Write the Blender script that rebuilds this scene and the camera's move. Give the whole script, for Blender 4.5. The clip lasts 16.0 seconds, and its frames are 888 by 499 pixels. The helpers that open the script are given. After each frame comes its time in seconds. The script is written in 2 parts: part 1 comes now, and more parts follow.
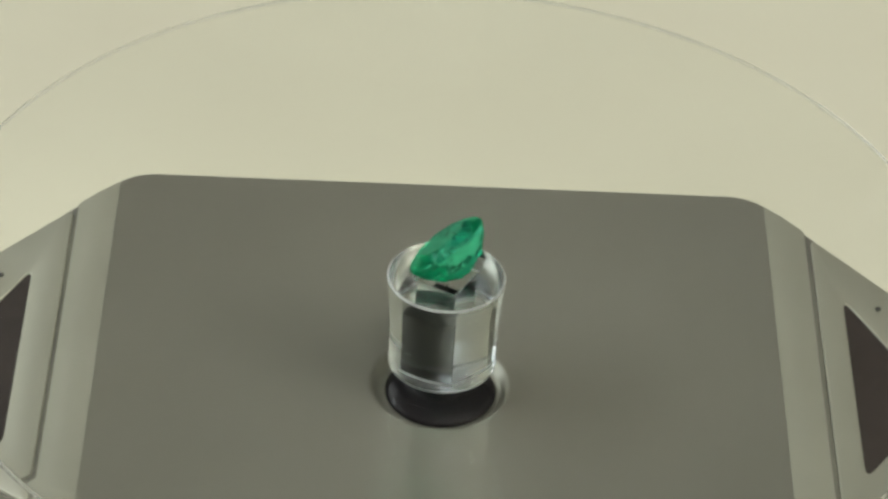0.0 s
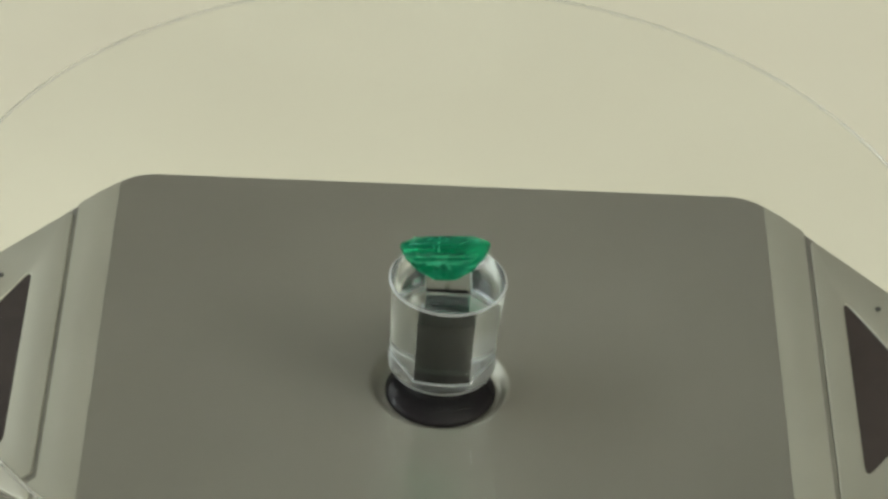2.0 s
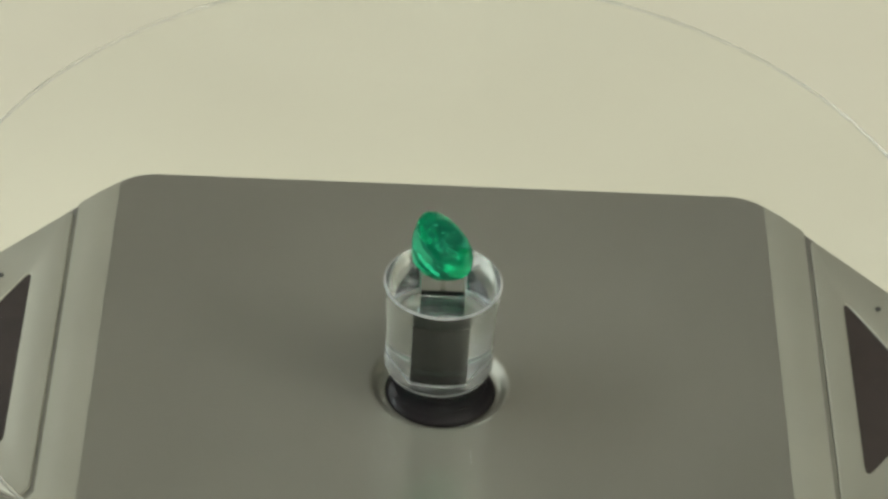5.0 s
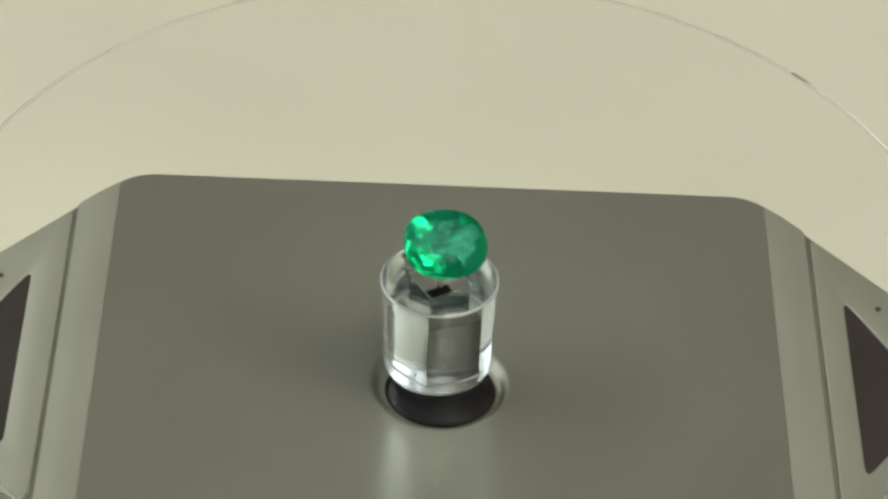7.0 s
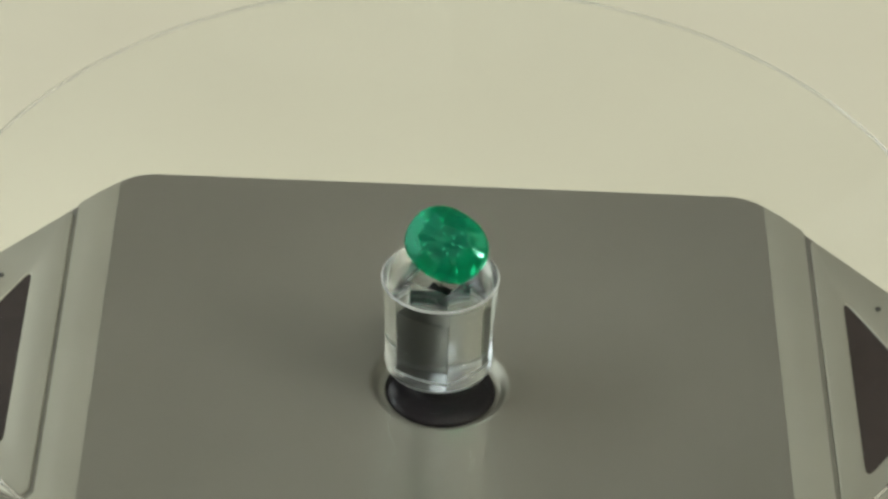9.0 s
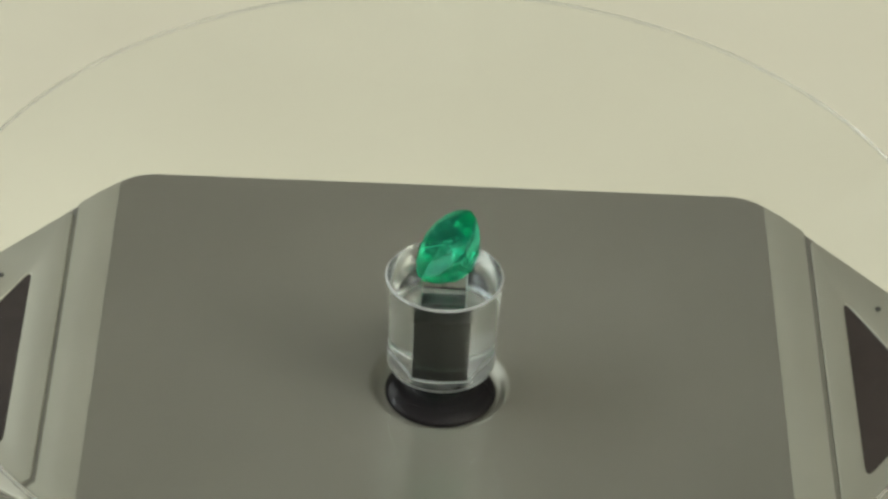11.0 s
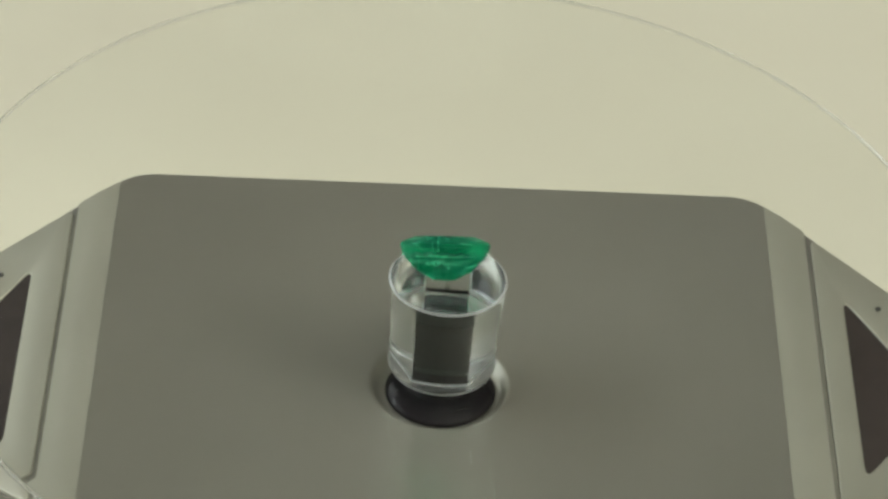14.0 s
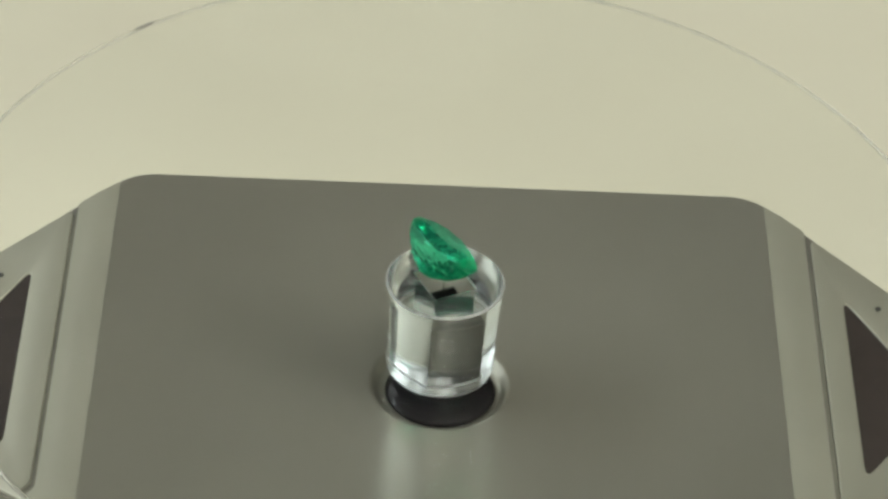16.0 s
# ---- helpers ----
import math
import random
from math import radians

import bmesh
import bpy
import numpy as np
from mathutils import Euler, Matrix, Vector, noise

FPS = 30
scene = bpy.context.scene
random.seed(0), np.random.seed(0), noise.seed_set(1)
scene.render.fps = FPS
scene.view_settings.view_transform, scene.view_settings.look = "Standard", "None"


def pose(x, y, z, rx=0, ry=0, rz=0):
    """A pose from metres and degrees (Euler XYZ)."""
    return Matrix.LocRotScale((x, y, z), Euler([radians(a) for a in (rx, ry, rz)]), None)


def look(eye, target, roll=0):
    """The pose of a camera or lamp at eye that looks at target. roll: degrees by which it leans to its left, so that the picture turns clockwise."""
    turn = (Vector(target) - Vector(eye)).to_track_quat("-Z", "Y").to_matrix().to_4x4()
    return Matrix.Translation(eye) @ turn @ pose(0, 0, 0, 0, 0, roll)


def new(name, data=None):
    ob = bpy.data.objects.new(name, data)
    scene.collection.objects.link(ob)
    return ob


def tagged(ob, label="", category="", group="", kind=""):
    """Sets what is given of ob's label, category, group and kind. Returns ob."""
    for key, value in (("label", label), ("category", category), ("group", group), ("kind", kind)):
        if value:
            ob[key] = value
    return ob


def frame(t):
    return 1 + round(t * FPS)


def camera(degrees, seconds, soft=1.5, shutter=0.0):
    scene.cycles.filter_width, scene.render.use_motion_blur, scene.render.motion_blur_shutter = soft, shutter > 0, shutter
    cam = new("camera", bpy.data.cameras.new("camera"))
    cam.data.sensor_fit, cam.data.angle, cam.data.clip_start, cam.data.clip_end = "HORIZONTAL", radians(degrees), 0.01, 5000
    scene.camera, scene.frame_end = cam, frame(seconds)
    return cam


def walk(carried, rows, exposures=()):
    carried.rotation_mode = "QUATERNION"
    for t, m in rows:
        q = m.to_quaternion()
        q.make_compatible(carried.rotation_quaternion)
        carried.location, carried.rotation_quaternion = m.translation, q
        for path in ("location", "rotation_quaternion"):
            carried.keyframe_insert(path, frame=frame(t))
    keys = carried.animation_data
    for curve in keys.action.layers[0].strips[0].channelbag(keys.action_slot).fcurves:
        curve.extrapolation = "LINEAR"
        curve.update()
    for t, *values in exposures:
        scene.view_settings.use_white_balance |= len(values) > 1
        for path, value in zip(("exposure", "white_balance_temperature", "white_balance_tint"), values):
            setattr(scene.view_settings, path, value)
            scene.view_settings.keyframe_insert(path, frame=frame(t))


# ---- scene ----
MM = 0.001
T_TURN = 11.9            # seconds for one turn of the display
AXIS_Y = 1.0             # the axis lies a little behind the origin
EYE = (-0.005301, -0.222478, 0.193173)
cam = camera(15.14, 16.0, soft=3.0)


def eye_pose():
    fwd = Vector((0.017786, 0.783126, -0.621609))
    return look(EYE, Vector(EYE) + fwd, 3.057)


walk(cam, [(0.0, eye_pose()), (16.0, eye_pose())], exposures=[(0.0, -0.70), (16.0, -0.70)])

# ---- light ----
world = bpy.data.worlds.new("world")
scene.world = world
world.use_nodes = True
world.node_tree.nodes["Background"].inputs[0].default_value = (0.80, 0.86, 1.0, 1)
world.node_tree.nodes["Background"].inputs[1].default_value = 0.3


def area(name, at, to, sx, sy, watts, color):
    data = bpy.data.lights.new(name, "AREA")
    data.shape, data.size, data.size_y, data.energy, data.color = "RECTANGLE", sx, sy, watts, color
    ob = new(name, data)
    ob.matrix_world = look(at, to)
    return ob


area("tube_lamp_light", (0.30, -1.15, 1.93), (0.0, 0.0, 0.0), 0.25, 0.09, 11, (1.0, 0.98, 0.90))
area("ceiling_lamp_light", (0.80, -0.30, 1.96), (0.80, -0.30, 0.0), 1.7, 1.3, 9, (0.97, 0.97, 0.86))
area("window_light_west", (-1.97, 0.28, 1.0), (0.0, 0.28, 1.0), 1.84, 1.9, 50, (0.88, 0.96, 0.95))
# Fill added to brighten the left border strip; no north window is known.
area("north_fill_light", (-1.30, 1.27, 1.05), (-1.0, 0.0, 0.6), 0.8, 0.9, 6, (0.90, 0.96, 0.92))
area("window_light_east", (1.97, -0.90, 1.50), (0.0, -0.30, 0.60), 0.9, 0.9, 29, (0.96, 0.97, 0.88))


# ---- materials ----
def material(name, color, rough=0.5, metal=0.0, second=None, grain=400.0, bump=0.0, stretch=(1, 1, 1), **more):
    """Principled surface with two scales of colour and roughness variation and fine relief."""
    m = bpy.data.materials.new(name)
    m.use_nodes = True
    nt = m.node_tree
    b = nt.nodes["Principled BSDF"]
    b.inputs["Base Color"].default_value = (*color, 1)
    b.inputs["Roughness"].default_value = rough
    b.inputs["Metallic"].default_value = metal
    for key, value in more.items():
        b.inputs[key.replace("_", " ")].default_value = value
    if second is None:
        return m
    tc = nt.nodes.new("ShaderNodeTexCoord")
    mp = nt.nodes.new("ShaderNodeMapping")
    mp.inputs["Scale"].default_value = stretch
    nt.links.new(tc.outputs["Object"], mp.inputs["Vector"])
    fine, wide = nt.nodes.new("ShaderNodeTexNoise"), nt.nodes.new("ShaderNodeTexNoise")
    fine.inputs["Scale"].default_value, wide.inputs["Scale"].default_value = grain, grain / 14
    fine.inputs["Detail"].default_value = wide.inputs["Detail"].default_value = 4
    for n in (fine, wide):
        nt.links.new(mp.outputs["Vector"], n.inputs["Vector"])
    add = nt.nodes.new("ShaderNodeMath")
    add.operation = "MULTIPLY_ADD"
    add.inputs[1].default_value = 0.35
    nt.links.new(fine.outputs["Fac"], add.inputs[0])
    half = nt.nodes.new("ShaderNodeMath")
    half.operation = "MULTIPLY"
    half.inputs[1].default_value = 0.65
    nt.links.new(wide.outputs["Fac"], half.inputs[0])
    nt.links.new(half.outputs[0], add.inputs[2])
    ramp = nt.nodes.new("ShaderNodeValToRGB")
    ramp.color_ramp.elements[0].position, ramp.color_ramp.elements[1].position = 0.35, 0.65
    ramp.color_ramp.elements[0].color, ramp.color_ramp.elements[1].color = (*color, 1), (*second, 1)
    nt.links.new(add.outputs[0], ramp.inputs[0])
    nt.links.new(ramp.outputs[0], b.inputs["Base Color"])
    rr = nt.nodes.new("ShaderNodeMapRange")
    rr.inputs["From Min"].default_value, rr.inputs["From Max"].default_value = 0.3, 0.7
    rr.inputs["To Min"].default_value, rr.inputs["To Max"].default_value = rough * 0.93, rough * 1.07
    nt.links.new(wide.outputs["Fac"], rr.inputs[0])
    nt.links.new(rr.outputs[0], b.inputs["Roughness"])
    if bump:
        bp = nt.nodes.new("ShaderNodeBump")
        bp.inputs["Strength"].default_value, bp.inputs["Distance"].default_value = bump, 0.0001
        nt.links.new(fine.outputs["Fac"], bp.inputs["Height"])
        nt.links.new(bp.outputs[0], b.inputs["Normal"])
    return m


def clear(name, color, ior, rough=0.0, haze=0.0):
    m = bpy.data.materials.new(name)
    m.use_nodes = True
    nt = m.node_tree
    nt.nodes.clear()
    out, g = nt.nodes.new("ShaderNodeOutputMaterial"), nt.nodes.new("ShaderNodeBsdfGlass")
    g.inputs["Color"].default_value, g.inputs["IOR"].default_value, g.inputs["Roughness"].default_value = (*color, 1), ior, rough
    if haze:
        d, mix = nt.nodes.new("ShaderNodeBsdfDiffuse"), nt.nodes.new("ShaderNodeMixShader")
        d.inputs[0].default_value = (0.82, 0.84, 0.84, 1)
        tc, n, mr = (nt.nodes.new(k) for k in ("ShaderNodeTexCoord", "ShaderNodeTexNoise", "ShaderNodeMapRange"))
        n.inputs["Scale"].default_value, n.inputs["Detail"].default_value, n.inputs["Distortion"].default_value = 330, 6, 1.5
        mr.inputs["From Min"].default_value, mr.inputs["From Max"].default_value = 0.35, 0.75
        mr.inputs["To Min"].default_value, mr.inputs["To Max"].default_value = haze * 0.5, haze * 2.2
        nt.links.new(tc.outputs["Object"], n.inputs["Vector"])
        nt.links.new(n.outputs["Fac"], mr.inputs[0])
        nt.links.new(mr.outputs[0], mix.inputs[0])
        nt.links.new(g.outputs[0], mix.inputs[1])
        nt.links.new(d.outputs[0], mix.inputs[2])
        nt.links.new(mix.outputs[0], out.inputs[0])
        return m
    nt.links.new(g.outputs[0], out.inputs[0])
    return m


def emerald_material():
    """Green beryl: tinted glass, clouded by fine inclusions."""
    m = clear("emerald", (0.30, 0.87, 0.69), 1.58, 0.01)
    nt = m.node_tree
    g, out = nt.nodes["Glass BSDF"], nt.nodes["Material Output"]
    tc, n = nt.nodes.new("ShaderNodeTexCoord"), nt.nodes.new("ShaderNodeTexNoise")
    n.inputs["Scale"].default_value, n.inputs["Detail"].default_value = 300, 4
    n.inputs["Distortion"].default_value = 1.2
    nt.links.new(tc.outputs["Object"], n.inputs["Vector"])
    d, tr, mix1, mix2 = (nt.nodes.new(k) for k in ("ShaderNodeBsdfDiffuse", "ShaderNodeBsdfTranslucent", "ShaderNodeMixShader", "ShaderNodeMixShader"))
    d.inputs[0].default_value = (0.014, 0.47, 0.30, 1)
    tr.inputs[0].default_value = (0.018, 0.86, 0.54, 1)
    nt.links.new(d.outputs[0], mix1.inputs[1])
    nt.links.new(tr.outputs[0], mix1.inputs[2])
    mr = nt.nodes.new("ShaderNodeMapRange")
    mr.inputs["From Min"].default_value, mr.inputs["From Max"].default_value = 0.35, 0.72
    mr.inputs["To Min"].default_value, mr.inputs["To Max"].default_value = 0.03, 0.32
    nt.links.new(n.outputs["Fac"], mr.inputs[0])
    nt.links.new(mr.outputs[0], mix2.inputs[0])
    nt.links.new(g.outputs[0], mix2.inputs[1])
    nt.links.new(mix1.outputs[0], mix2.inputs[2])
    nt.links.new(mix2.outputs[0], out.inputs[0])
    wave, bp = nt.nodes.new("ShaderNodeTexNoise"), nt.nodes.new("ShaderNodeBump")
    wave.inputs["Scale"].default_value, wave.inputs["Detail"].default_value = 420, 3
    bp.inputs["Strength"].default_value, bp.inputs["Distance"].default_value = 0.14, 0.0003
    nt.links.new(tc.outputs["Object"], wave.inputs["Vector"])
    nt.links.new(wave.outputs["Fac"], bp.inputs["Height"])
    nt.links.new(bp.outputs[0], g.inputs["Normal"])
    return m


M_TABLE = material("cream_laminate", (0.74, 0.70, 0.56), 0.45, second=(0.78, 0.745, 0.60), grain=60, bump=0.05)
M_WALL = material("cream_wall_paint", (0.70, 0.67, 0.56), 0.8, second=(0.74, 0.71, 0.6), grain=8)
# For unseen walls, kept dark so that the plate and pin reflect little.
M_DARK = material("unseen_dark_wall", (0.075, 0.066, 0.058), 0.7, second=(0.095, 0.084, 0.072), grain=8)
M_CEIL = material("grey_ceiling_paint", (0.46, 0.45, 0.42), 0.85, second=(0.50, 0.49, 0.46), grain=6)
M_FLOOR = material("grey_floor", (0.20, 0.18, 0.15), 0.6, second=(0.26, 0.23, 0.19), grain=8)
M_PLATE = material("satin_grey_plate", (0.37, 0.358, 0.303), 0.33, 0.72, second=(0.392, 0.379, 0.322), grain=900, bump=0.04)
M_SILVER = material("silver_plastic", (0.465, 0.455, 0.372), 0.40, 0.60, second=(0.49, 0.48, 0.395), grain=1200, bump=0.06)
M_BODY = material("dark_silver_body", (0.24, 0.232, 0.19), 0.5, 0.2, second=(0.19, 0.18, 0.16), grain=900, bump=0.05)
M_CELL = material("solar_cell", (0.035, 0.028, 0.026), 0.25, second=(0.05, 0.04, 0.036), grain=500)
M_SCREW = material("screw_steel", (0.12, 0.12, 0.11), 0.4, 0.8)
M_BLACK = material("black_plastic", (0.008, 0.007, 0.008), 0.08, second=(0.014, 0.012, 0.013), grain=900, Specular_IOR_Level=0.15)
M_PIN = material("dull_black_pin", (0.008, 0.009, 0.009), 0.4, second=(0.014, 0.015, 0.015), grain=900, bump=0.05, Specular_IOR_Level=0.12)
M_ACRYLIC = clear("clear_acrylic", (0.985, 0.99, 0.985), 1.1, 0.02)
M_FROST = clear("rubbed_acrylic_edge", (0.98, 0.98, 0.98), 1.15, 0.25, 0.05)
M_PEG = clear("clear_peg_acrylic", (0.97, 0.985, 0.98), 1.49, 0.01, 0.002)
M_PEG_CUT = clear("sawn_peg_acrylic", (0.97, 0.985, 0.98), 1.49, 0.02, 0.012)
# Roughness and white haze dull the mirror images in the base.
M_PEG_BASE = clear("hazy_peg_base", (0.97, 0.985, 0.98), 1.49, 0.18, 0.08)
# Strong white haze draws the peg's edges as pale lines.
M_PEG_RIM = clear("pale_peg_rim", (0.97, 0.985, 0.98), 1.49, 0.3, 0.42)
M_CHIP = material("dull_chip", (0.22, 0.21, 0.18), 0.6, second=(0.4, 0.39, 0.34), grain=2500)
M_PUTTY = clear("clear_putty", (0.96, 0.965, 0.95), 1.25, 0.05)
M_STONE = emerald_material()
M_FEATHER = material("pale_inclusion", (0.55, 0.80, 0.68), 0.25, second=(0.70, 0.88, 0.78), grain=3000)
M_LAMP = bpy.data.materials.new("lamp_diffuser")
M_LAMP.use_nodes = True
M_LAMP.node_tree.nodes["Principled BSDF"].inputs["Emission Color"].default_value = (0.97, 0.97, 0.82, 1)
M_LAMP.node_tree.nodes["Principled BSDF"].inputs["Emission Strength"].default_value = 1.3


# ---- builders ----
def part(name, bm, mat, parent=None, label="", smooth=None, turn=True):
    """Links a bmesh drawn in millimetres as one mesh object; smooth: the angle in degrees below which edges are soft."""
    bmesh.ops.scale(bm, vec=(MM, MM, MM), verts=bm.verts)
    if turn:
        bmesh.ops.recalc_face_normals(bm, faces=bm.faces)
    if smooth:
        for f in bm.faces:
            f.smooth = True
        for e in bm.edges:
            e.smooth = len(e.link_faces) == 2 and e.calc_face_angle(0) < radians(smooth)
    me = bpy.data.meshes.new(name)
    bm.to_mesh(me)
    bm.free()
    me.materials.append(mat)
    ob = new(name, me)
    ob.parent = parent
    if label:
        tagged(ob, label)
    return ob


def box(x0, x1, y0, y1, z0, z1, bevel=0.0):
    bm = bmesh.new()
    bmesh.ops.create_cube(bm, size=1)
    for v in bm.verts:
        v.co = Vector(((x0 + x1) / 2 + v.co.x * (x1 - x0), (y0 + y1) / 2 + v.co.y * (y1 - y0), (z0 + z1) / 2 + v.co.z * (z1 - z0)))
    if bevel:
        bmesh.ops.bevel(bm, geom=bm.edges[:], offset=bevel, segments=2, profile=0.5, affect="EDGES")
    return bm


def prism(points, z0, z1, bevel=0.0, corner=0.0, holes=()):
    """An upright prism over a polygon, its plan corners rounded by corner and its top edge by bevel."""
    def rounded(pts, r):
        if not r:
            return [Vector((x, y)) for x, y in pts]
        out = []
        for i, q in enumerate(pts):
            a, b, c = Vector(pts[i - 1]), Vector(q), Vector(pts[(i + 1) % len(pts)])
            p, s = b + (a - b).normalized() * r, b + (c - b).normalized() * r
            for k in range(7):
                u = k / 6
                out.append(p * (1 - u) ** 2 + b * 2 * u * (1 - u) + s * u * u)
        return out
    bm = bmesh.new()
    outer = rounded(points, corner)
    loops = [outer] + [rounded(h, 1.6) for h in holes]
    edges = []
    for lp in loops:
        vs = [bm.verts.new((q.x, q.y, z0)) for q in lp]
        edges += [bm.edges.new((vs[i - 1], vs[i])) for i in range(len(vs))]
    bmesh.ops.triangle_fill(bm, edges=edges, use_beauty=True)
    for f in [f for f in bm.faces if any(inside(f.calc_center_median(), h) for h in loops[1:])]:
        bm.faces.remove(f)
    top = bmesh.ops.extrude_face_region(bm, geom=bm.faces[:])["geom"]
    up = [v for v in top if isinstance(v, bmesh.types.BMVert)]
    bmesh.ops.translate(bm, vec=(0, 0, z1 - z0), verts=up)
    if bevel:
        bm.normal_update()
        rim = [e for e in bm.edges if all(abs(v.co.z - z1) < 1e-6 for v in e.verts) and any(abs(f.normal.z) < 0.5 for f in e.link_faces)]
        bmesh.ops.bevel(bm, geom=rim, offset=bevel, segments=3, profile=0.5, affect="EDGES")
    return bm


def inside(p, loop):
    hit = False
    for i in range(len(loop)):
        a, b = loop[i - 1], loop[i]
        if (a[1] > p[1]) != (b[1] > p[1]) and p[0] < (b[0] - a[0]) * (p[1] - a[1]) / (b[1] - a[1]) + a[0]:
            hit = not hit
    return hit


def lathe(profile, n=96):
    """Turns a closed profile of (radius, height) round z; a radius of 0 becomes a pole."""
    bm = bmesh.new()
    rings = []
    for r, z in profile:
        rings.append([bm.verts.new((0, 0, z))] * n if r == 0 else [bm.verts.new((r * math.cos(k * math.tau / n), r * math.sin(k * math.tau / n), z)) for k in range(n)])
    for a, b in zip(rings, rings[1:] + rings[:1]):
        for k in range(n):
            vs = list(dict.fromkeys([a[k - 1], a[k], b[k], b[k - 1]]))
            if len(vs) > 2:
                bm.faces.new(vs)
    return bm


def arc(cx, cz, r, a0, a1, n=6):
    return [(cx + r * math.cos(radians(a0 + (a1 - a0) * k / n)), cz + r * math.sin(radians(a0 + (a1 - a0) * k / n))) for k in range(n + 1)]


# ---- room ----
TABLE_Z = -27.0
FLOOR_Z = -780.0


def build_room():
    x0, x1, y0, y1, top = -2000, 2000, -1600, 1300, 2000
    tagged(part("floor", box(x0 - 80, x1 + 80, y0 - 80, y1 + 80, FLOOR_Z - 80, FLOOR_Z), M_FLOOR), "plain grey floor of the room", "floor", kind="structure")
    tagged(part("ceiling", box(x0 - 80, x1 + 80, y0 - 80, y1 + 80, top, top + 80), M_CEIL), "plain pale grey ceiling of the room", "ceiling", kind="structure")
    # Added out of view, dark to shape what the peg reflects.
    tagged(part("wall_south", box(x0 - 80, x1 + 80, y0 - 80, y0, FLOOR_Z, top), M_DARK), "unseen wall, made dark brown for the reflections", "wall", kind="structure")
    # three unseen walls, openings added for the area lights (north: for the fill): the run of each wall, its thickness,
    # and the opening
    for name, axis, ta, tb, ea, eb, ya, yb, za, zb, mat, tone in (
            ("wall_west", 0, x0 - 80, x0, y0, y1, -650, 1210, 40, 1960, M_WALL, "cream painted"),
            ("wall_east", 0, x1, x1 + 80, y0, y1, -1400, -400, 1000, 1960, M_WALL, "cream painted"),
            ("wall_north", 1, y1, y1 + 80, x0 - 80, x1 + 80, -1720, -880, 580, 1520, M_DARK, "dark brown")):
        bm = bmesh.new()
        for a, b, c, d in ((ea, ya, FLOOR_Z, top), (yb, eb, FLOOR_Z, top), (ya, yb, FLOOR_Z, za), (ya, yb, zb, top)):
            piece = box(a, b, ta, tb, c, d) if axis else box(ta, tb, a, b, c, d)
            me = bpy.data.meshes.new("piece")
            piece.to_mesh(me)
            bm.from_mesh(me)
            piece.free()
            bpy.data.meshes.remove(me)
        tagged(part(name, bm, mat), "plain " + tone + " wall out of view, with a window opening added", "wall", kind="structure")
    tagged(part("ceiling_lamp", box(-60, 1660, -960, 360, 1972, 1998, 4), M_LAMP), "flat rectangular ceiling lamp with glowing diffuser", "lamp")
    tube = tagged(new("tube_lamp"), "short tube lamp with a pale housing under the ceiling", "lamp")
    part("housing", box(150, 450, -1220, -1080, 1970, 2000, 6), M_WALL, tube)
    part("tube", box(170, 430, -1200, -1100, 1945, 1969, 8), M_LAMP, tube, "glowing tube")


def build_table():
    table = tagged(new("table"), "smooth plain cream laminate table, empty round the turntable", "table")
    table.location = (0, 0, 0)
    part("tabletop", box(-800, 800, -450, 900, TABLE_Z - 28, TABLE_Z, 2), M_TABLE, table)
    for x in (-740, 740):
        for y in (-390, 840):
            part("leg", box(x - 25, x + 25, y - 25, y + 25, FLOOR_Z, TABLE_Z - 28, 2), M_TABLE, table)


# ---- the turntable base ----
HALF_D, FLAT_X, TIP = 29.8, 28.8, 57.0     # half depth, half length of the flat back edge, half length to the tip
SEAM, GROOVE = 30.46, 34.1
MID_Y = 4.6          # the middle line of the base, behind the hub


def edge_y(x):
    """Half depth of the base at a distance x from its middle line."""
    return HALF_D - 0.82 * max(0.0, abs(x) - FLAT_X)


def front_y(x):
    """The front edge: the base is deeper behind the hub than before it."""
    return 2 * MID_Y - edge_y(x)


def sloped(bm, drop=math.tan(radians(12.0))):
    """Lets the ends of the base fall away outside the seam."""
    for v in bm.verts:
        d = max(0.0, abs(v.co.x) - SEAM)
        v.co.z -= drop * (d * d / 5.0 if d < 2.5 else d - 1.25)
    return bm


def plate_mesh(outline, hole, z0, z1, n=360):
    """A flat plate between a polygon and a round hole, drawn in spokes so that it stays level."""
    bm = bmesh.new()
    far = []
    for k in range(n):
        d = Vector((math.cos(k * math.tau / n), math.sin(k * math.tau / n)))
        best = 1e9
        for i in range(len(outline)):
            a, b = Vector(outline[i - 1]), Vector(outline[i])
            e = b - a
            den = d.x * e.y - d.y * e.x
            if abs(den) > 1e-9:
                t, u = (a.x * e.y - a.y * e.x) / den, (a.x * d.y - a.y * d.x) / den
                if t > 0 and -1e-6 <= u <= 1 + 1e-6:
                    best = min(best, t)
        far.append(d * best)
    for c in outline:
        k = min(range(n), key=lambda q: (far[q] - Vector(c)).length)
        far[k] = Vector(c)
    near = [Vector((hole * math.cos(k * math.tau / n), hole * math.sin(k * math.tau / n))) for k in range(n)]
    rings = [[bm.verts.new((q.x, q.y, z)) for q in loop] for loop, z in ((near, z1), (far, z1), (far, z0), (near, z0))]
    for a, b in zip(rings, rings[1:] + rings[:1]):
        for k in range(n):
            bm.faces.new((a[k - 1], a[k], b[k], b[k - 1]))
    return bm


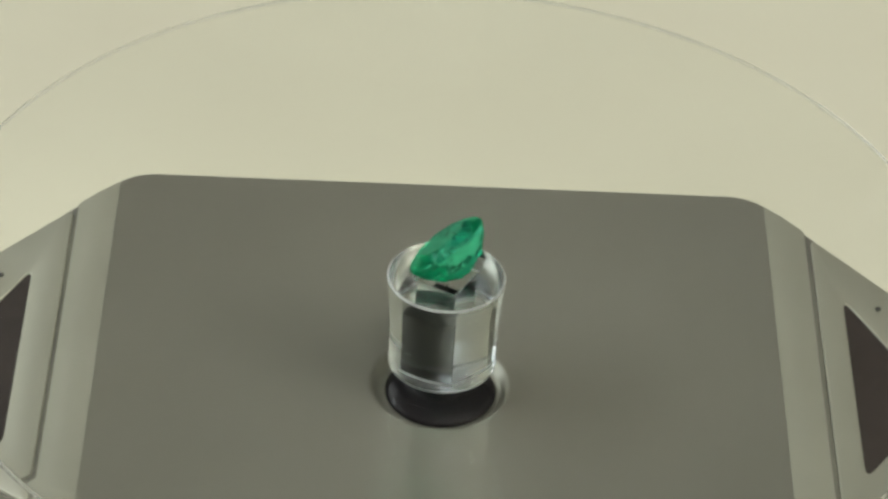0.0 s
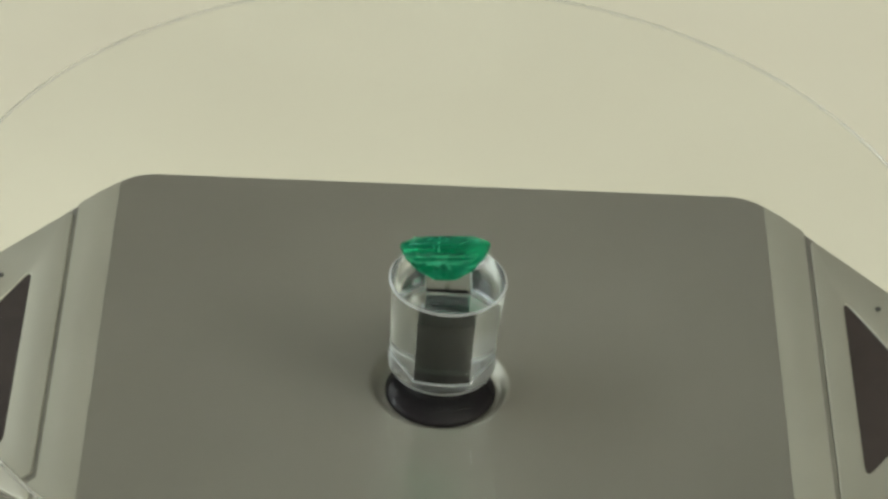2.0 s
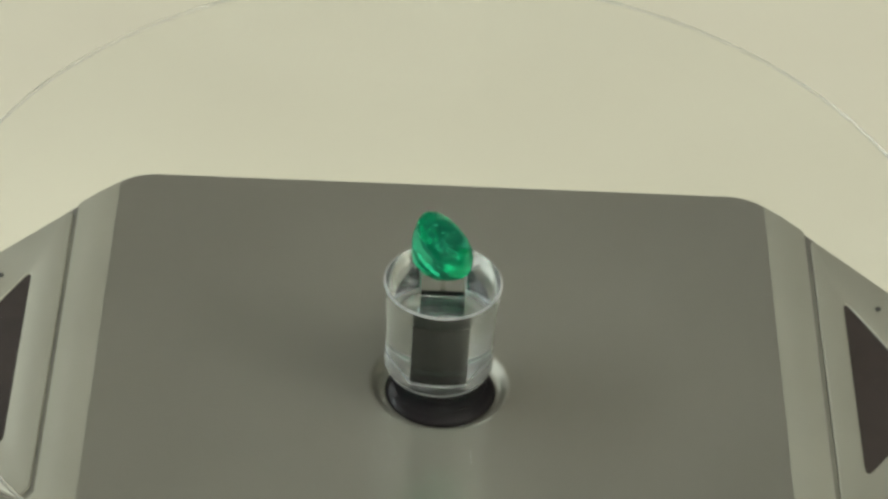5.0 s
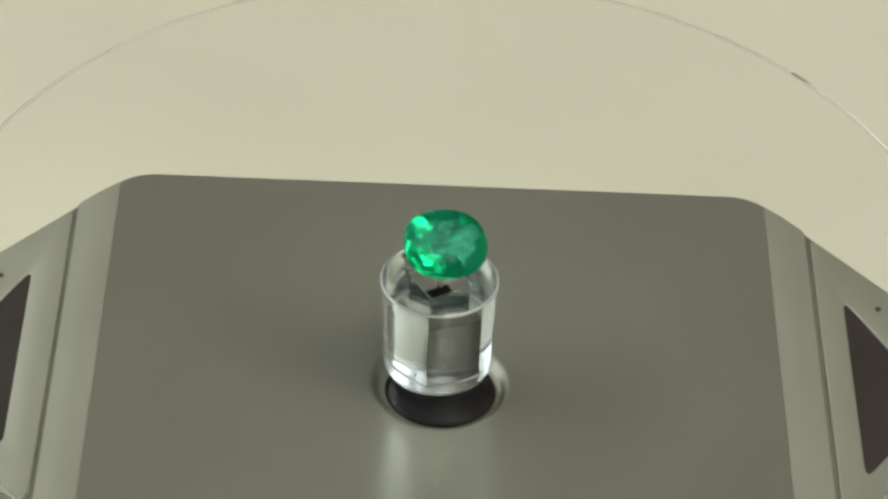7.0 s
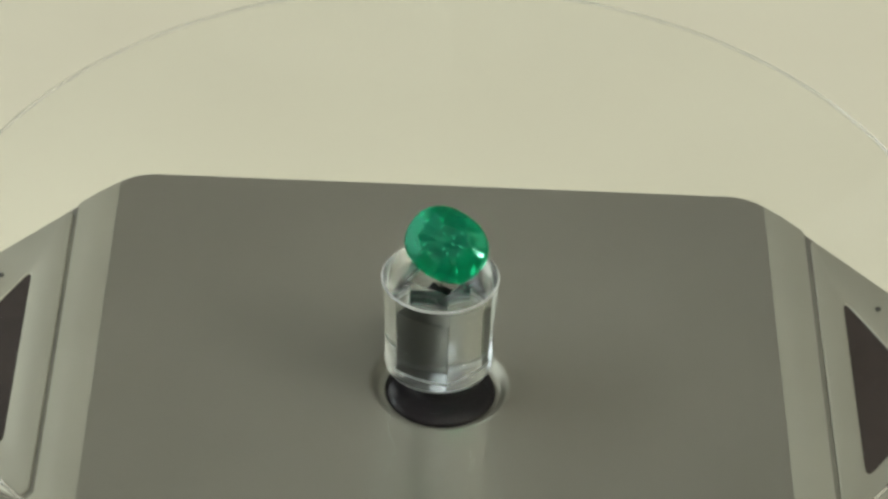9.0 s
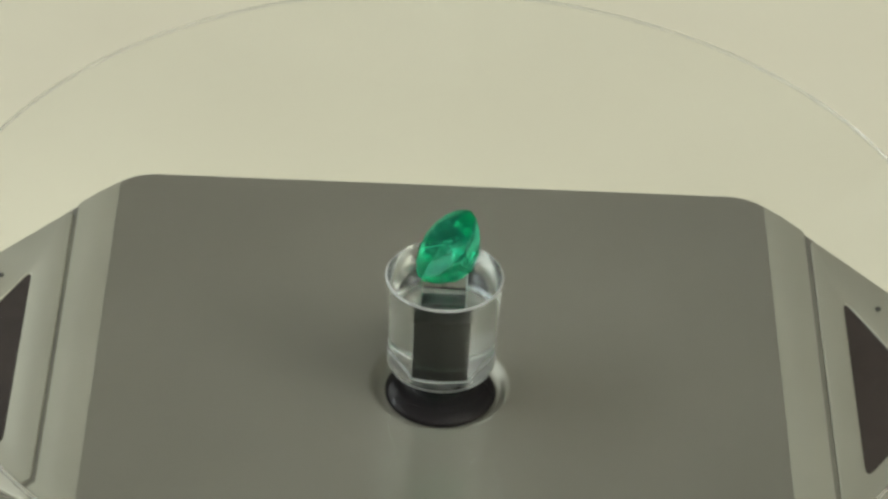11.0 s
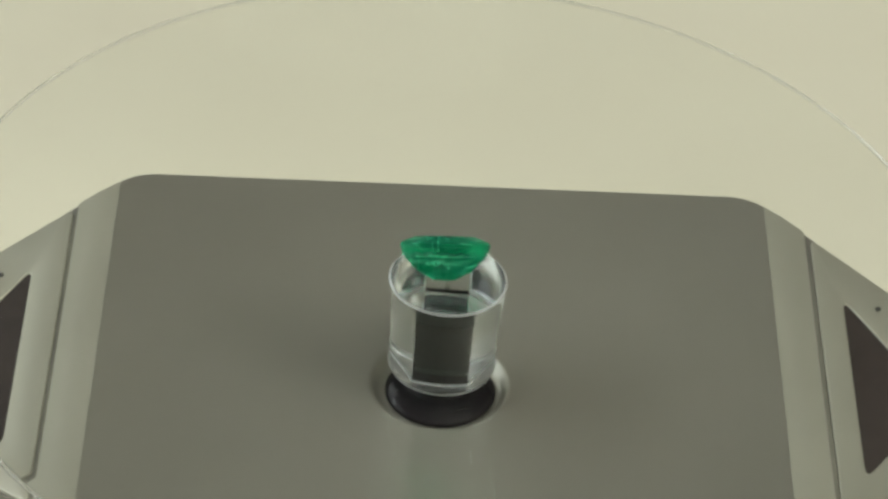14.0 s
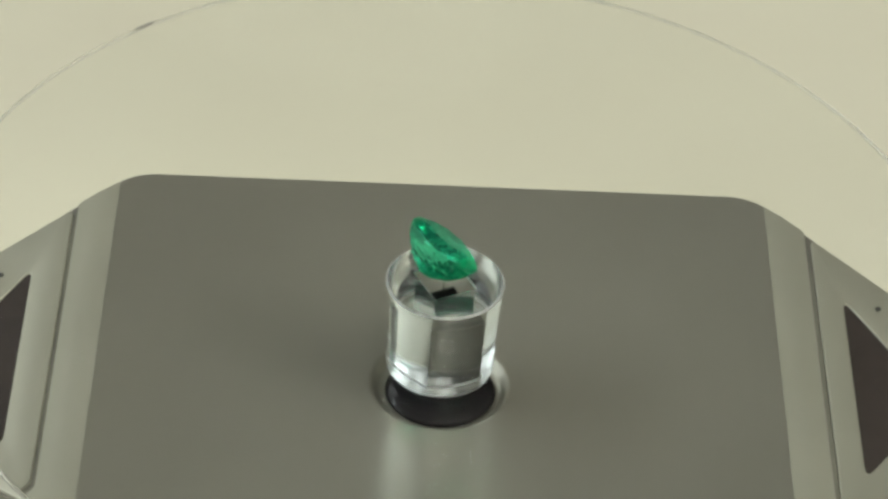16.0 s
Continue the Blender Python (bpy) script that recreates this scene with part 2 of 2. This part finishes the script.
def strip_mesh(s):
    """The strip between the seam and the groove, cut across so that it can bend."""
    bm = bmesh.new()
    xs = [SEAM + 0.01 + (GROOVE - SEAM - 0.01) * k / 10 for k in range(11)]
    rows = [[bm.verts.new((s * x, y, z)) for x in xs for y, z in ((edge_y(x), 0.0), (front_y(x), 0.0), (front_y(x), -1.1), (edge_y(x), -1.1))]][0]
    for k in range(10):
        for j in range(4):
            bm.faces.new((rows[4 * k + j], rows[4 * k + (j + 1) % 4], rows[4 * k + 4 + (j + 1) % 4], rows[4 * k + 4 + j]))
    bm.faces.new(rows[:4])
    bm.faces.new(rows[-4:])
    return bm


def build_base():
    base = tagged(new("turntable_base"), "grey satin turntable base with cut corners and dark solar cells", "turntable")
    base.location = (0, 0, 0.6 * MM)
    tip_y, tip_f = edge_y(TIP), front_y(TIP)
    outline = [(-FLAT_X, HALF_D), (-TIP, tip_y), (-TIP, tip_f), (-FLAT_X, front_y(0)), (FLAT_X, front_y(0)), (TIP, tip_f), (TIP, tip_y), (FLAT_X, HALF_D)]
    body = prism([(x * 0.994, MID_Y + (y - MID_Y) * 0.994) for x, y in outline], TABLE_Z - 0.6 + 1.5, -1.1, 0.3, 2.0)
    for v in body.verts:
        if v.co.z > -10 and abs(v.co.x) > FLAT_X:
            v.co.z -= 0.23 * (abs(v.co.x) - FLAT_X)
    part("body", body, M_BODY, base, smooth=35)
    for x in (-40, 40):
        for y in (0, 12):
            part("rubber_foot", lathe([(0, TABLE_Z - 0.6), (4, TABLE_Z - 0.6), (4.4, TABLE_Z + 2.4), (0, TABLE_Z + 2.4)], 24), M_BLACK, base).location = (x * MM, y * MM, 0)
    # middle plate with a round well for the hub
    turn, back = 1.6, []
    for k in range(7):
        u = k / 6
        x = (FLAT_X - turn) * (1 - u) ** 2 + FLAT_X * 2 * u * (1 - u) + (FLAT_X + turn) * u * u
        y = HALF_D * (1 - u) ** 2 + HALF_D * 2 * u * (1 - u) + edge_y(FLAT_X + turn) * u * u
        back.append((x, y))
    half = back + [(SEAM, edge_y(SEAM)), (SEAM, front_y(SEAM))] + [(x, 2 * MID_Y - y) for x, y in reversed(back)]
    plate = half + [(-x, y) for x, y in reversed(half)]
    ring = part("middle_plate", plate_mesh([(x, y - AXIS_Y) for x, y in plate], 6.7, -1.1, 0.0), M_PLATE, base, "dark satin grey middle plate", smooth=35)
    ring.location = (0, AXIS_Y * MM, 0)
    # the plate turns down in a well, in which the hub sits low
    cup = [(6.7, 0.0), (6.35, 0.0), (6.15, -0.03), (5.98, -0.14), (5.75, -0.42), (5.5, -0.76), (5.25, -0.95), (4.6, -1.0), (4.6, -1.1), (6.7, -1.1)]
    part("hub_cup", lathe(cup, 80), M_PLATE, base, "bright rounded edge of the well round the hub", smooth=60).location = (0, AXIS_Y * MM, 0)
    dome = [(0, -1.04), (4.5, -1.04), (4.5, -0.98), (4.86, -0.97), (4.9, -0.86), (4.84, -0.72), (4.7, -0.57), (4.4, -0.38), (4.0, -0.21), (3.4, -0.04), (2.8, 0.06), (2.6, 0.3), (2.6, 1.55), (0, 1.55)]
    part("hub", lathe(dome, 72), M_BLACK, base, "glossy black domed hub with a short shaft", smooth=50).location = (0.1 * MM, AXIS_Y * MM, 0)
    for s in (-1, 1):
        part("border_strip", sloped(strip_mesh(s)), M_SILVER, base, "silver plastic border strip", smooth=35)
        g = GROOVE + (0.46 if s < 0 else 0.55)
        inset = 0.35
        far = TIP - 1.0
        wing = [(s * g, edge_y(g) - inset), (s * far, edge_y(far) - inset), (s * far, front_y(far) + inset), (s * g, front_y(g) + inset)]
        floor_line = [(s * (GROOVE + 0.002), edge_y(GROOVE)), (s * TIP, tip_y), (s * TIP, tip_f), (s * (GROOVE + 0.002), front_y(GROOVE))]
        part("groove_floor", sloped(prism(floor_line, -1.1, -0.30)), M_BODY, base)
        w0, w1, wy, wm = (37.55 if s < 0 else 37.1), 44.4, 12.3, 4.3
        window = [(s * w0, wm + wy), (s * w1, wm + 0.8), (s * w1, wm - 0.8), (s * w0, wm - wy)]
        p = part("wing_panel", sloped(prism(wing, -0.29, 0.0, 0.12, 0.9, [window])), M_SILVER, base, "silver plastic end panel with a triangular window", smooth=50)
        part("solar_cell", sloped(prism(window, -0.285, -0.20)), M_CELL, p, "dark brown triangular solar cell")
        for y in (15.4, 2 * MID_Y - 15.4):
            part("screw", lathe([(0, 0.02), (0.28, 0.02), (0.24, 0.12), (0, 0.12)], 16), M_SCREW, p).location = (s * 40.3 * MM, y * MM, -1.36 * MM)
    return base


# ---- the turning things ----
FLOOR_TOP = 3.2        # height of the dish floor over the plate
PEG_H = 9.5


def build_dish():
    """A shallow clear dish: flat middle, rising in a gentle curve to a thin lip."""
    R, lip = RIM_R, RIM_Z
    span = [k / 24 for k in range(25)]
    inner = [(8 + (R - 8) * u, FLOOR_TOP + (lip - FLOOR_TOP) * u * u) for u in span]
    outer = [(8.2 + (R - 8) * u, FLOOR_TOP - 0.9 + 0.82 * u + (lip - FLOOR_TOP) * u * u) for u in reversed(span)]
    tip = [(R + 0.1, lip + 0.02)]
    dish = part("clear_dish", lathe([(0, FLOOR_TOP)] + inner + tip + outer + [(0, FLOOR_TOP - 0.9)], 160), M_ACRYLIC, smooth=40)
    dish.visible_shadow = False
    edge = [(R + 0.12, lip - 0.34), (R + 0.28, lip - 0.30), (R + 0.34, lip - 0.12), (R + 0.27, lip + 0.02), (R + 0.12, lip + 0.04)]
    part("cut_edge", lathe(edge, 160), M_FROST, dish, "frosted cut edge", smooth=50)
    chip = box(-1.0, 1.0, -0.12, 0.12, -0.12, 0.06, 0.05)
    mark = part("rim_chip", chip, M_CHIP, dish, "small dull chip in the lip")
    w = radians(CHIP_AT)
    mark.matrix_local = pose((R + 0.26) * math.cos(w) * MM, (R + 0.26) * math.sin(w) * MM, lip * MM, 0, 0, CHIP_AT + 90)
    return tagged(dish, "shallow clear acrylic turntable dish with a thin lip", "dish")


def build_peg():
    """Clear round peg, waisted a little, with a square hole from top to bottom."""
    n, s = 192, 1.92
    outer = [(4.36, 0.0), (4.64, 0.14), (4.76, 0.40), (4.75, 0.9), (4.72, 2.5), (4.76, 4.5), (4.88, 6.5), (5.0, 8.2), (5.12, 9.15), (5.11, 9.35), (5.03, 9.47), (4.95, PEG_H)]
    bm = bmesh.new()

    def ring(f):
        return [bm.verts.new(f(k * math.tau / n)) for k in range(n)]
    rings = [ring(lambda a, r=r, z=z: (r * math.cos(a), r * math.sin(a), z)) for r, z in outer]

    def square(a, z):
        m = max(abs(math.cos(a)), abs(math.sin(a)))
        r = s / m * (0.992 if m < 0.7075 else 1.0)      # corners a little blunted
        return (r * math.cos(a), r * math.sin(a), z)
    for z, wide in ((PEG_H, 1.06), (PEG_H - 0.12, 1.0), (0.16, 1.0), (0.0, 1.07)):
        rings.append(ring(lambda a, z=z, wide=wide: tuple(q * wide for q in square(a, z)[:2]) + (z,)))
    # The narrow edge rings listed here get the whiter material.
    top, hazed = len(outer) - 1, (0, 1, len(outer) - 3, len(outer) - 2, len(outer), len(outer) + 2)
    for i, (a, b) in enumerate(zip(rings, rings[1:] + rings[:1])):
        for k in range(n):
            f = bm.faces.new((a[k - 1], a[k], b[k], b[k - 1]))
            f.material_index = 1 if i == top else 3 if i == len(rings) - 1 else 2 if i in hazed else 4 if i > top else 0
    peg = tagged(new("display_peg"), "clear acrylic display peg with a square hole", "display peg")
    bmesh.ops.recalc_face_normals(bm, faces=bm.faces)
    for name, kinds, mat, label in (("side_wall", (0,), M_PEG, ""), ("top_face", (1,), M_PEG_CUT, "sawn clear top face"),
                                    ("pale_rim", (2,), M_PEG_RIM, "pale hazy edge"), ("base_face", (3,), M_PEG_BASE, "hazy clear base"), ("square_hole", (4,), M_PEG, "square hole with shining walls")):
        piece = bm.copy()
        bmesh.ops.delete(piece, geom=[f for f in piece.faces if f.material_index not in kinds], context="FACES")
        for f in piece.faces:
            f.material_index = 0
        part(name, piece, mat, peg, label, smooth=32, turn=False)
    bm.free()
    for a in (20, 110):
        chip = box(-0.05, 0.05, -0.11, 0.11, 0, 0.5, 0.03)
        w = radians(a)
        part("hole_chip", chip, M_BLACK, peg, "small dark chip at the foot of the hole").matrix_local = pose(*(MM * q for q in (1.95 * math.cos(w), 1.95 * math.sin(w), 0.45)), 0, 8, a)
    return peg


def build_spindle():
    """The square black driving pin that stands in the peg's hole."""
    h = 1.9
    pin = part("driving_pin", prism([(-h, -h), (h, -h), (h, h), (-h, h)], 0.03, PEG_H - 2.75, 0.12, 0.03), M_PIN)
    return tagged(pin, "square black driving pin standing in the clear peg", "driving pin")


def build_putty():
    prof = [(0, -2.48), (0.26, -2.48), (0.2, -2.0), (0.17, 0.6), (0.18, 1.3), (0.2, 1.8), (0, 1.9)]
    return tagged(part("putty", lathe(prof, 24), M_PUTTY, smooth=60), "thin stalk of clear putty holding the stone", "putty")


def build_emerald():
    """Oval mixed cut, a little squared: table, stars, mains, girdle and a deep rounded pavilion; pale feathers inside."""
    a, b, crown, pav, girdle = 3.88, 3.08, 0.72, 3.1, 0.24
    bm = bmesh.new()

    def ring(count, r, z, turn=0.0, square=2.3):
        for k in range(count):
            w = (k + turn) * math.tau / count
            c, d = math.cos(w), math.sin(w)
            q = (abs(c) ** square + abs(d) ** square) ** (-1 / square)
            bm.verts.new((a * r * q * c, b * r * q * d, z))
    ring(8, 0.64, crown, 0.5)
    ring(8, 0.82, crown * 0.66)
    ring(16, 0.965, girdle, 0.5)
    ring(32, 1.0, 0.0)
    ring(32, 0.985, -girdle * 1.2)
    ring(16, 0.88, -pav * 0.36, 0.5)
    ring(8, 0.60, -pav * 0.74)
    ring(6, 0.22, -pav * 0.985, 0.5)
    bmesh.ops.convex_hull(bm, input=bm.verts)
    bmesh.ops.dissolve_limit(bm, angle_limit=radians(1.5), verts=bm.verts[:], edges=bm.edges[:])
    bmesh.ops.recalc_face_normals(bm, faces=bm.faces)
    stone = tagged(new("emerald"), "oval faceted green emerald tilted on the peg", "gemstone")
    for name, upper in (("crown", True), ("pavilion", False)):
        piece = bm.copy()
        bmesh.ops.delete(piece, geom=[f for f in piece.faces if (f.calc_center_median().z > 0) != upper], context="FACES")
        part(name, piece, M_STONE, stone, turn=False)
    bm.free()
    rnd = random.Random(5)
    for k in range(11):
        w, r = rnd.uniform(0, math.tau), math.sqrt(rnd.random()) * 0.62
        flake = bmesh.new()
        size = rnd.uniform(0.10, 0.30)
        for q in range(7):
            e = q * math.tau / 7
            rr = size * rnd.uniform(0.5, 1.0)
            for z in (-0.012, 0.012):
                flake.verts.new((rr * math.cos(e), rr * 0.45 * math.sin(e), z))
        bmesh.ops.convex_hull(flake, input=flake.verts)
        fleck = part("inclusion", flake, M_FEATHER, stone, "pale feather inside the stone")
        fleck.matrix_local = pose(a * r * math.cos(w) * MM, b * r * math.sin(w) * MM, rnd.uniform(-1.3, 0.35) * MM, rnd.uniform(-50, 50), rnd.uniform(-50, 50), rnd.uniform(0, 360))
    return stone


CHIP_AT = 254.0
RIM_R, RIM_Z = 44.2, 13.2
DISH_TILT, DISH_HIGH = 1.3, 255.0        # degrees of lean; bearing of the high side at the start
build_room()
build_table()
turntable_base = build_base()
clear_dish = build_dish()
display_peg = build_peg()
driving_pin = build_spindle()
putty = build_putty()
emerald = build_emerald()


def turned(t):
    return pose(-0.1 * MM, AXIS_Y * MM, 0, 0, 0, -360.0 / T_TURN * t)


def motions():
    # the lean of the dish, shared by all that it carries
    w = DISH_HIGH
    lean = pose(0, 0, FLOOR_TOP * MM, 0, 0, w) @ pose(0, 0, 0, 0, -DISH_TILT, 0) @ pose(0, 0, 0, 0, 0, -w) @ pose(0, 0, -FLOOR_TOP * MM)
    off = (0.20 * math.cos(radians(30)) * MM, 0.20 * math.sin(radians(30)) * MM)
    peg_at = lean @ pose(off[0], off[1], (FLOOR_TOP + 0.02) * MM, 0, 0, 45 + 30.25 * 0.54)
    top = lean @ pose(off[0], off[1], (FLOOR_TOP + PEG_H + 0.02) * MM)
    face = -90 + 30.25 * 8.15            # bearing of the stone's face at the start
    stone_at = top @ pose(0.5 * math.cos(radians(242)) * MM, 0.5 * math.sin(radians(242)) * MM, 3.6 * MM, 0, 0, face) @ pose(0, 0, 0, 0, 39, 0) @ pose(0, 0, 0, 0, 0, 90 - 16)
    times = [k * 0.5 for k in range(33)]
    for thing, at in ((clear_dish, lean), (display_peg, peg_at), (driving_pin, peg_at), (putty, top), (emerald, stone_at)):
        walk(thing, [(t, turned(t) @ at) for t in times])


motions()
